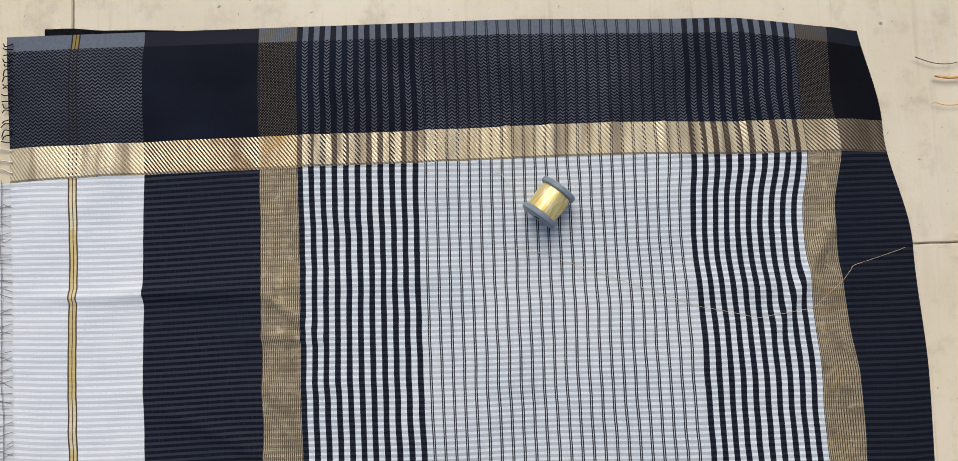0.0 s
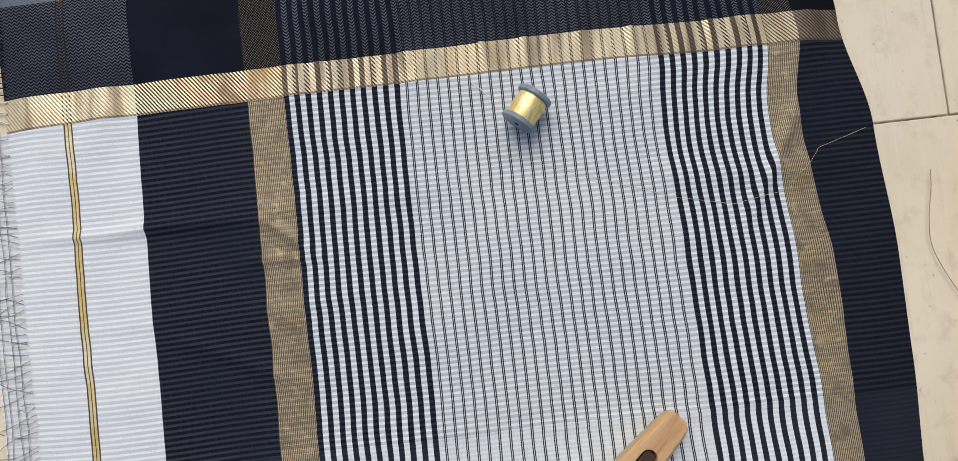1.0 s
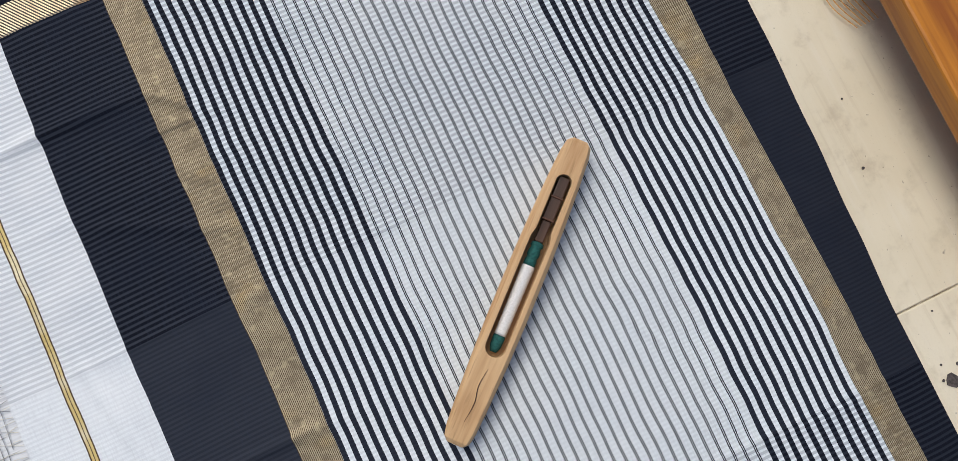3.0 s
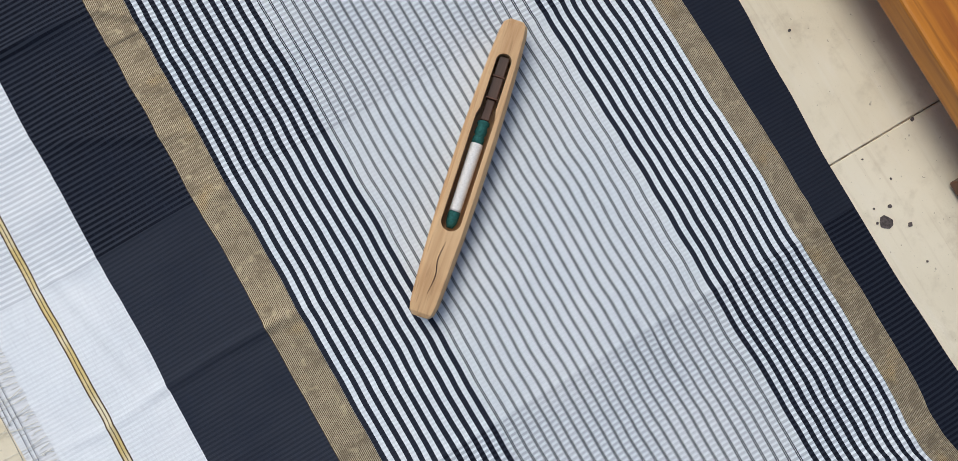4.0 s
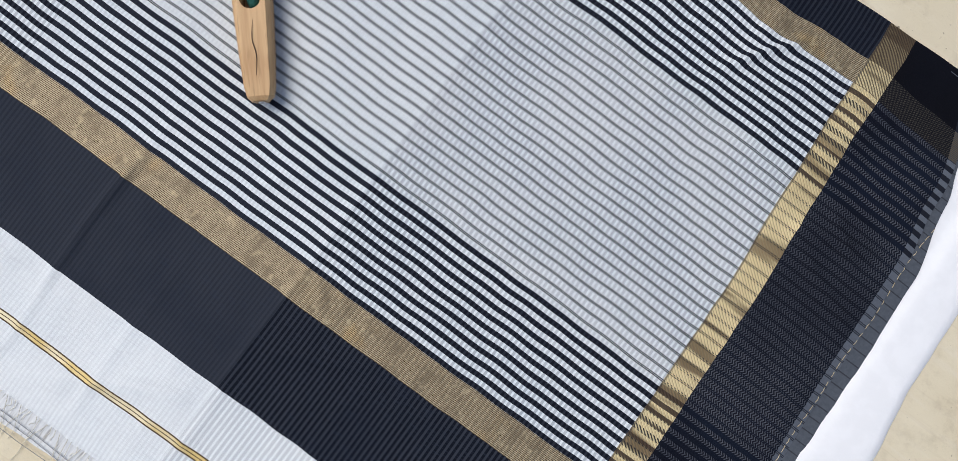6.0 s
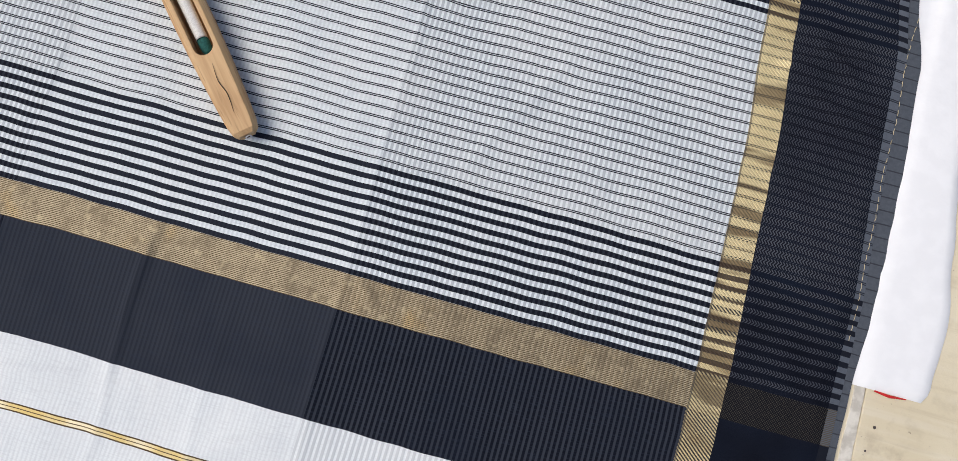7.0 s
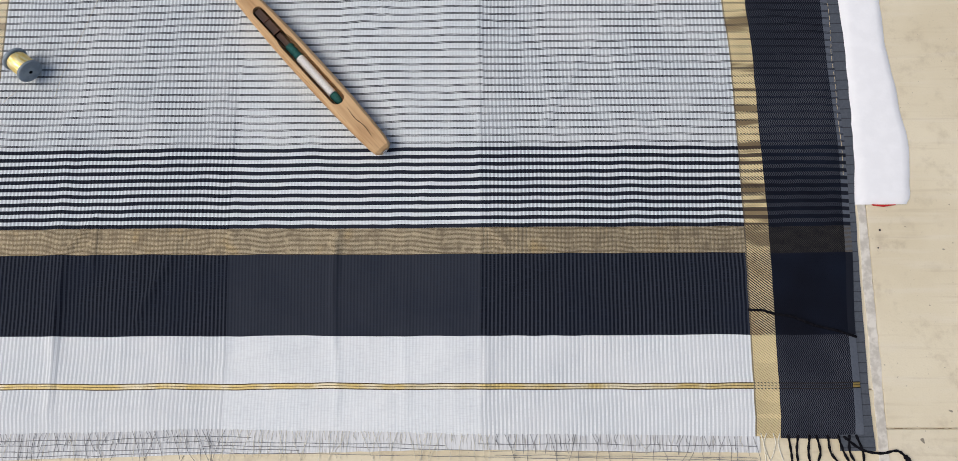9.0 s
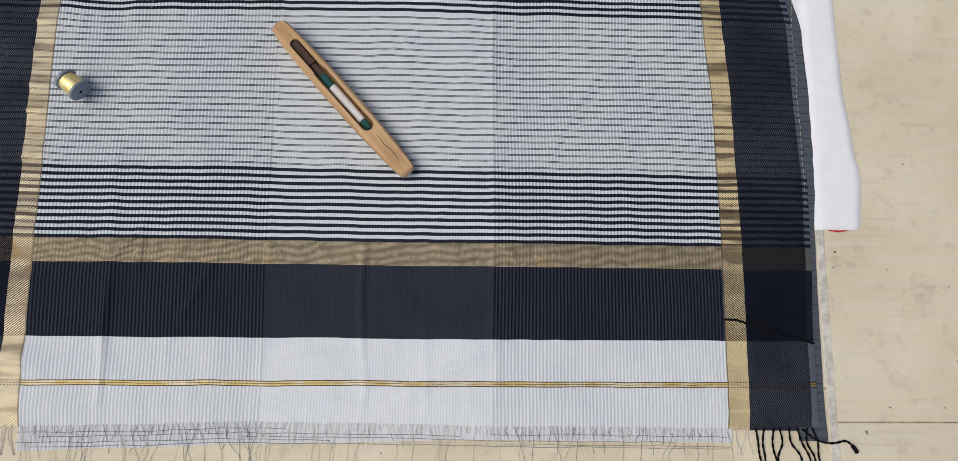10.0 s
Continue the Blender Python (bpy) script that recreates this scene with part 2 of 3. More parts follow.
M_BODY, M_GOLD, M_NAVY, M_HEM = cloth_body_material(), gold_border_material(), navy_border_material(), hem_material()
def loose_material():
    """Sheer white end: yarns with gaps between them."""
    mat, b = new_material("loose_weave", 0.8, spec=0.1)
    uv = coords(mat, "UV")
    u, v, _ = split(mat, uv)
    bars = weft_bars(u)
    n = noise_val(mat, uv, 500, 2, stretch=(1.0, 0.1, 1.0))
    c = mix(mat, bars * 0.5, (0.76, 0.78, 0.80), (0.48, 0.50, 0.54))
    c = mix(mat, n.soft(0.45, 0.7) * 0.5, c, (0.45, 0.44, 0.42))
    plug(mat, c, b.inputs["Base Color"])
    plug(mat, n.soft(0.60, 0.68).inv() * 0.3 + 0.66, b.inputs["Alpha"])
    return mat


def dark_hem_material():
    mat, b = new_material("slate_under_layer", 0.75, spec=0.15)
    uv = coords(mat, "UV")
    u, v, _ = split(mat, uv)
    n = noise_val(mat, uv, 260, 2)
    navy = bands(v)[0] * u.lt(0.5)
    seam = ((v / 0.01265).fract()).lt(0.10)
    c = mix(mat, n, (0.055, 0.062, 0.078), (0.10, 0.115, 0.14))
    c = mix(mat, seam * 0.7, c, (0.02, 0.022, 0.03))
    c = mix(mat, navy, c, (0.010, 0.012, 0.02))
    plug(mat, c, b.inputs["Base Color"])
    bump(mat, b, n, 0.0005, 0.5)
    return mat


M_LOOSE, M_HEM_DARK = loose_material(), dark_hem_material()
M_FLOOR = floor_material()
M_GROUT = plain_material("joint_mortar", (0.34, 0.27, 0.19), (0.68, 0.63, 0.54), 60, 0.9, low=0.42, high=0.58)
M_MORTAR = plain_material("pale_mortar", (0.50, 0.47, 0.42), (0.70, 0.67, 0.61), 90, 0.9, dist=0.001)
M_SHUTTLE = wood_material("pale_worn_wood", (0.64, 0.42, 0.22), (0.43, 0.235, 0.10), 70, 0.55)
M_DARKWOOD = wood_material("dark_pirn_wood", (0.075, 0.036, 0.022), (0.035, 0.018, 0.012), 90, 0.5)
M_GREEN = plain_material("green_yarn", (0.012, 0.075, 0.07), (0.02, 0.12, 0.11), 400, 0.8)
M_WHITEYARN = plain_material("white_yarn", (0.66, 0.66, 0.64), (0.80, 0.80, 0.79), 500, 0.85, stretch=(3, 1, 1))
M_STEEL = plain_material("pin_metal", (0.25, 0.24, 0.23), (0.4, 0.39, 0.37), 200, 0.4, 0.8)
M_GREYPLASTIC = plain_material("grey_plastic", (0.20, 0.24, 0.28), (0.27, 0.32, 0.36), 90, 0.45)
M_ZARI = plain_material("gold_thread", (0.85, 0.62, 0.14), (0.98, 0.88, 0.55), 700, 0.42, 0.55, stretch=(0.15, 1, 1))
M_TOWEL = plain_material("white_cotton", (0.84, 0.85, 0.88), (0.87, 0.88, 0.91), 60, 0.95, dist=0.0008)
M_RED = plain_material("red_thread", (0.45, 0.01, 0.015), (0.6, 0.03, 0.03), 300, 0.8)
M_VARNISH = wood_material("varnished_orange_wood", (0.58, 0.22, 0.02), (0.28, 0.08, 0.008), 40, 0.35, 0.4)
M_FOOT = wood_material("brown_foot_wood", (0.13, 0.052, 0.026), (0.075, 0.028, 0.015), 50, 0.5, 0.2)
M_TAR = plain_material("dried_tar", (0.05, 0.042, 0.04), (0.11, 0.09, 0.085), 300, 0.7)
M_DARKTHREAD = plain_material("black_thread", (0.004, 0.004, 0.006), (0.010, 0.010, 0.014), 300, 0.9, spec=0.05)
M_GREYTHREAD = plain_material("grey_thread", (0.13, 0.13, 0.14), (0.28, 0.28, 0.29), 300, 0.8)
M_PALETHREAD = plain_material("pale_thread", (0.62, 0.58, 0.48), (0.75, 0.72, 0.62), 300, 0.8)
M_TANTHREAD = plain_material("tan_thread", (0.46, 0.38, 0.24), (0.60, 0.52, 0.36), 300, 0.8)
M_BROWNTHREAD = plain_material("brown_thread", (0.22, 0.14, 0.08), (0.32, 0.22, 0.13), 300, 0.8)
M_ORANGETHREAD = plain_material("orange_thread", (0.60, 0.27, 0.06), (0.72, 0.42, 0.14), 300, 0.7)


# ---- helpers for meshes ----
def part(name, bm, material, parent, label=""):
    me = bpy.data.meshes.new(name)
    bm.to_mesh(me)
    bm.free()
    me.materials.append(material)
    ob = new(name, me)
    ob.parent = parent
    if label:
        ob["label"] = label
    return ob


def smooth(ob):
    for p in ob.data.polygons:
        p.use_smooth = True
    return ob


def step(x, a, b):
    t = min(1.0, max(0.0, (x - a) / (b - a)))
    return t * t * (3 - 2 * t)


def knots(x, rows):
    """Smooth line through rows of (x, value)."""
    if x <= rows[0][0]:
        return rows[0][1]
    for (a, p), (b, q) in zip(rows, rows[1:]):
        if x <= b:
            return p + (q - p) * step(x, a, b)
    return rows[-1][1]


def fnoise(x, y, s, seed):
    return noise.noise(Vector((x * s, y * s, seed)))


def box(bm, x0, x1, y0, y1, z0, z1, bevel=0.0, segments=2):
    made = bmesh.ops.create_cube(bm, size=1.0)["verts"]
    for w in made:
        w.co = Vector(((x0 + x1) / 2 + w.co.x * (x1 - x0), (y0 + y1) / 2 + w.co.y * (y1 - y0), (z0 + z1) / 2 + w.co.z * (z1 - z0)))
    if bevel:
        edges = {e for w in made for e in w.link_edges}
        bmesh.ops.bevel(bm, geom=list(edges), offset=bevel, segments=segments, affect="EDGES", profile=0.5)


def tube(points, radius, sides=6):
    """A bmesh tube along points; radius: a number or one a point."""
    bm = bmesh.new()
    rings = []
    pts = [Vector(p) for p in points]
    for i, p in enumerate(pts):
        d = (pts[min(i + 1, len(pts) - 1)] - pts[max(i - 1, 0)]).normalized()
        side = d.cross(Vector((0, 0, 1)))
        side = side.normalized() if side.length > 1e-4 else Vector((1, 0, 0))
        up = side.cross(d)
        r = radius if isinstance(radius, (int, float)) else radius[i]
        rings.append([bm.verts.new(p + side * (r * math.cos(a)) + up * (r * math.sin(a))) for a in (2 * math.pi * k / sides for k in range(sides))])
    for a, b in zip(rings, rings[1:]):
        for k in range(sides):
            bm.faces.new((a[k], a[(k + 1) % sides], b[(k + 1) % sides], b[k]))
    bm.faces.new(rings[0][::-1])
    bm.faces.new(rings[-1])
    return bm


def lathe(profile, sides=32):
    """A solid of revolution about x from rows of (x, radius)."""
    bm = bmesh.new()
    rings = [[bm.verts.new((x, r * math.cos(a), r * math.sin(a))) for a in (2 * math.pi * k / sides for k in range(sides))] for x, r in profile]
    for a, b in zip(rings, rings[1:]):
        for k in range(sides):
            bm.faces.new((a[k], b[k], b[(k + 1) % sides], a[(k + 1) % sides]))
    bm.faces.new(rings[0])
    bm.faces.new(rings[-1][::-1])
    bmesh.ops.recalc_face_normals(bm, faces=bm.faces)
    return bm


def glide(points, n=8):
    """Catmull-Rom through a few points."""
    p = [Vector(q) for q in points]
    p = [p[0] * 2 - p[1]] + p + [p[-1] * 2 - p[-2]]
    out = []
    for a, b, c, d in zip(p, p[1:], p[2:], p[3:]):
        for k in range(n):
            t = k / n
            out.append(0.5 * ((2 * b) + (c - a) * t + (2 * a - 5 * b + 4 * c - d) * t * t + (3 * b - a - 3 * c + d) * t ** 3))
    return out + [p[-2]]


# ---- the cloth's shape ----
TOP = ((-0.13, 0.530), (-0.02, 0.549), (0.085, 0.568), (0.20, 0.574), (0.30, 0.573), (0.40, 0.569), (0.50, 0.564), (0.60, 0.559), (0.72, 0.558), (0.80, 0.560), (0.88, 0.563), (0.97, 0.568), (1.03, 0.571), (1.13, 0.59))
BOTTOM = ((-0.13, -0.229), (0.0, -0.225), (0.15, -0.223), (0.30, -0.219), (0.45, -0.221), (0.70, -0.225), (1.13, -0.229))
LEFT_G0 = ((-0.25, -0.028), (0.10, -0.0305), (0.30, -0.032), (0.45, -0.028), (0.60, -0.024))
LEFT_G1 = ((-0.25, 0.003), (-0.10, 0.0), (0.10, -0.002), (0.30, -0.003), (0.45, 0.001), (0.60, 0.004))
RIGHT_G0 = ((-0.25, 0.979), (0.03, 0.980), (0.14, 0.978), (0.25, 0.975), (0.36, 0.967), (0.45, 0.962), (0.60, 0.958))
RIGHT_G1 = ((-0.25, 1.010), (0.03, 1.011), (0.14, 1.008), (0.25, 1.005), (0.36, 0.998), (0.45, 0.993), (0.60, 0.989))
LEFT_END = ((-0.25, -0.1305), (0.20, -0.129), (0.40, -0.123), (0.54, -0.106))
RIGHT_END = ((-0.25, 1.110), (-0.10, 1.110), (0.02, 1.116), (0.13, 1.118), (0.25, 1.113), (0.37, 1.110), (0.45, 1.099), (0.60, 1.06))

CREASES = [(0.46, 0.004, 0.0014, -0.3, 0.12), (0.646, 0.0035, 0.0015, -0.2, 0.55), (0.322, 0.004, 0.0013, -0.2, 0.5), (0.10, 0.010, 0.0018, -0.15, 0.2), (0.115, 0.012, 0.0022, 0.33, 0.56), (0.19, 0.006, 0.0012, -0.2, 0.15), (0.80, 0.008, 0.0010, 0.35, 0.58), (0.86, 0.010, 0.0022, 0.42, 0.58), (0.55, 0.006, 0.0009, -0.25, 0.1)]

# slanting folds: from (x, y) to (x, y), width, height
FOLDS = [(0.995, 0.345, 1.085, 0.369, 0.006, 0.0030), (1.02, 0.375, 1.068, 0.345, 0.005, 0.0025), (1.01, 0.328, 1.097, 0.292, 0.007, 0.0030), (0.652, 0.036, 0.680, 0.006, 0.003, 0.0016), (0.297, 0.111, 0.43, 0.128, 0.005, 0.0016), (0.45, 0.328, 0.54, 0.300, 0.005, 0.0016), (0.104, -0.20, 0.107, 0.0, 0.006, 0.0026), (0.107, 0.0, 0.150, 0.06, 0.006, 0.0022), (0.145, -0.02, 0.147, 0.05, 0.005, 0.0022), (0.454, 0.036, 0.460, -0.11, 0.004, 0.0020), (0.66, -0.05, 0.76, 0.0, 0.008, 0.0018), (0.50, -0.19, 0.62, -0.13, 0.012, 0.0022), (0.30, -0.15, 0.44, -0.12, 0.010, 0.0018), (0.85, 0.43, 0.90, 0.50, 0.006, 0.0030), (0.06, 0.50, 0.16, 0.44, 0.008, 0.0030), (0.20, -0.10, 0.26, 0.03, 0.007, 0.0016), (1.02, 0.05, 1.11, 0.03, 0.004, 0.0015), (1.02, 0.12, 1.11, 0.10, 0.005, 0.0018), (1.02, 0.20, 1.11, 0.21, 0.005, 0.0015), (0.72, 0.16, 0.80, 0.30, 0.010, 0.0012), (0.55, 0.05, 0.60, 0.12, 0.006, 0.0012), (0.618, 0.312, 0.712, 0.321, 0.0028, 0.0020), (0.485, 0.322, 0.530, 0.344, 0.004, 0.0016), (0.505, 0.345, 0.525, 0.318, 0.003, 0.0012)]
FOLDS += [(-0.125, y, -0.012, y + d, 0.0045, 0.0030) for y, d in ((0.062, 0.006), (0.150, -0.004), (0.213, 0.008), (0.255, 0.003), (0.318, -0.006), (0.352, 0.005), (0.428, 0.004))]


def cloth_z(x, y):
    """Height of the cloth: slack waves, soft puckers and a few creases along the weave."""
    z = 0.0065 + 0.0042 * fnoise(x, y * 0.6, 5.0, 1.7) + 0.0020 * fnoise(x, y, 14.0, 4.2)
    z += 0.0007 * fnoise(x * 1.6, y * 0.5, 38.0, 8.1)
    for cx, w, h, y0, y1 in CREASES:
        k = cx + 0.010 * fnoise(0, y, 9.0, cx * 50)
        z += h * math.exp(-((x - k) / w) ** 2) * step(y, y0, y0 + 0.06) * (1 - step(y, y1 - 0.06, y1))
    for x0, y0, x1, y1, w, h in FOLDS:
        if min(x0, x1) - 0.03 < x < max(x0, x1) + 0.03 and min(y0, y1) - 0.03 < y < max(y0, y1) + 0.03:
            dx, dy = x1 - x0, y1 - y0
            t = ((x - x0) * dx + (y - y0) * dy) / (dx * dx + dy * dy)
            d = ((x - x0) * dy - (y - y0) * dx) / math.hypot(dx, dy) + 0.003 * fnoise(x, y, 25.0, 2.2)
            z += 1.5 * h * math.exp(-(d / (0.75 * w)) ** 2) * step(t, -0.15, 0.25) * (1 - step(t, 0.75, 1.15))
    z += 0.0010 * abs(fnoise(x * 0.8, y * 1.4, 22.0, 5.5)) * step(fnoise(x, y, 4.0, 9.7), -0.1, 0.3)
    for bx in (-0.014, 0.99):
        z += 0.0042 * math.exp(-((x - bx) / 0.035) ** 2) * fnoise(0, y, 34.0, bx * 9)
    z = max(z, 0.0045)
    edge = min(x + 0.130, 1.122 - x, knots(x, TOP) - y, y - knots(x, BOTTOM))
    return 0.0018 + (z - 0.0018) * step(edge, -0.004, 0.03)


def weave(x, y):
    """Pattern place (u, v) of the cloth at (x, y): the bands swerve a little."""
    dv = 0.0145 * step(x, 0.0, 0.5) * step(y, 0.16, 0.52)
    dv += (0.005 * math.exp(-(x / 0.028) ** 2) - 0.004 * math.exp(-((x - 0.075) / 0.04) ** 2)) * step(y, 0.30, 0.46)
    dv += (0.0065 * math.exp(-((x - 0.975) / 0.035) ** 2) - 0.0065 * math.exp(-((x - 0.862) / 0.032) ** 2)) * step(y, 0.40, 0.52)
    dv += 0.006 * math.exp(-((x - 0.22) / 0.065) ** 2) * step(y, 0.484, 0.521)
    v = y - dv + 0.0013 * fnoise(x, y * 0.5, 12.0, 3.3) + 0.0008 * fnoise(x, y * 0.7, 34.0, 6.1)
    u = x + 0.003 * fnoise(x * 0.4, y, 7.0, 12.4)
    return u, v


def sheet(name, material, parent, left, right, nx, y_rows, label="", lift=0.0, stretch_u=None):
    """A strip of cloth between two lines x(y), following the cloth's height and weave."""
    verts, uvs, faces = [], [], []
    ny = len(y_rows)
    for j, f in enumerate(y_rows):
        for i in range(nx + 1):
            s = i / nx
            y = f * 0.8 - 0.22
            for _ in range(3):
                x = left(y) + (right(y) - left(y)) * s
                y0, y1 = knots(x, BOTTOM), knots(x, TOP)
                y = y0 + (y1 - y0) * f
            verts.append((x, y, cloth_z(x, y) + lift))
            u, v = weave(x, y)
            if stretch_u:
                u = stretch_u[0] + (stretch_u[1] - stretch_u[0]) * s
            uvs.append((u, v))
    for j in range(ny - 1):
        for i in range(nx):
            a = j * (nx + 1) + i
            faces.append((a, a + 1, a + nx + 2, a + nx + 1))
    me = bpy.data.meshes.new(name)
    me.from_pydata(verts, [], faces)
    layer = me.uv_layers.new(name="weave")
    for loop in me.loops:
        layer.data[loop.index].uv = uvs[loop.vertex_index]
    me.materials.append(material)
    ob = new(name, me)
    ob.parent = parent
    if label:
        ob["label"] = label
    return smooth(ob)


def line(rows, off=0.0):
    return lambda y: knots(y, rows) + off


# ---- floor ----
def build_floor():
    ground = bmesh.new()
    bmesh.ops.create_grid(ground, x_segments=1, y_segments=1, size=40)
    g = part("floor", ground, M_GROUT, None)
    g.location = (0, 0, -0.004)
    tagged(g, "cream cement tiled floor with rough mortar joints", "floor", kind="structure")
    # columns between joints along y; each row: x0, x1, first y, tile length, count
    cols = [(-2.58, -2.05, -2.5, 0.81, 7), (-2.05, -1.51, -2.7, 0.81, 7), (-1.51, -0.98, -2.3, 0.81, 7), (-0.98, -0.45, -2.6, 0.81, 7),
            (-0.45, 0.084, -0.17, 0.81, 4), (0.084, 0.598, -0.17, 1.12, 3), (0.598, 1.139, -0.17, 1.12, 3),
            (-0.45, 1.139, -2.41, 1.12, 2), (1.139, 1.67, -2.647, 0.81, 7), (1.67, 2.2, -2.3, 0.81, 7), (2.2, 2.73, -2.6, 0.81, 7)]
    for x0, x1, y, long, count in cols:
        last = y + long * count
        tops = [y + long * k for k in range(count + 1)]
        if last > 2.0:
            tops = [q for q in tops if q < 2.9] + [3.0]
        if tops[0] < -2.0:
            tops = [-2.9] + [q for q in tops if q > -2.8]
        for a, b in zip(tops, tops[1:]):
            bm = bmesh.new()
            box(bm, x0 + 0.0008, x1 - 0.0008, a + 0.0008, b - 0.0008, -0.03, 0.0, 0.0009, 1)
            t = part("tile", bm, M_FLOOR, g)
            t.location.z = 0.004 + random.uniform(-0.0004, 0.0)
    # a smear of pale mortar along the widest joint
    bm = bmesh.new()
    rails = []
    for k in range(181):
        y = -0.9 + k * 0.0075
        x0 = 1.126 + 0.0022 * fnoise(0.3, y, 14.0, 2.0) + 0.0012 * fnoise(0.3, y, 60.0, 3.0)
        x1 = 1.1400 + 0.0020 * fnoise(0.7, y, 22.0, 5.0) + 0.0012 * fnoise(0.7, y, 90.0, 6.0)
        rails.append([bm.verts.new(p) for p in ((x0, y, 0.002), (x0 + 0.002, y, 0.0046), (x1 - 0.001, y, 0.0048), (x1, y, 0.002))])
    for p, q in zip(rails, rails[1:]):
        for i in range(3):
            bm.faces.new((p[i], p[i + 1], q[i + 1], q[i]))
    bmesh.ops.recalc_face_normals(bm, faces=bm.faces)
    part("mortar", bm, M_MORTAR, g, "pale grey mortar smear")
    # old tar spots and pits
    rng = random.Random(5)
    spots = [(0.686, 0.586, 0.0068), (0.674, 0.599, 0.0022), (0.668, 0.583, 0.0012), (0.700, 0.607, 0.0026), (0.682, 0.578, 0.0014), (0.740, 0.602, 0.0012), (0.611, 0.668, 0.0022), (0.651, 0.615, 0.0012), (0.62, 0.60, 0.0010),
             (1.158, 0.029, 0.0014), (1.154, 0.006, 0.0010), (0.40, 0.62, 0.0012), (0.47, 0.606, 0.0016)]
    for x, y, r in spots:
        x, y = (x - 0.011, y - 0.007) if x < 1 else (x - 0.004, y)
        bm = bmesh.new()
        ring = [bm.verts.new((x + r * (0.8 + 0.4 * rng.random()) * math.cos(a), y + r * (0.8 + 0.4 * rng.random()) * math.sin(a), 0)) for a in (2 * math.pi * k / 9 for k in range(9))]
        bm.faces.new(ring)
        top = bmesh.ops.extrude_face_region(bm, geom=bm.faces[:])
        for w in top["geom"]:
            if isinstance(w, bmesh.types.BMVert):
                w.co.z = 0.0005
        bmesh.ops.recalc_face_normals(bm, faces=bm.faces)
        part("tar_spot", bm, M_TAR, g).location.z = 0.0041
    return g


floor = build_floor()


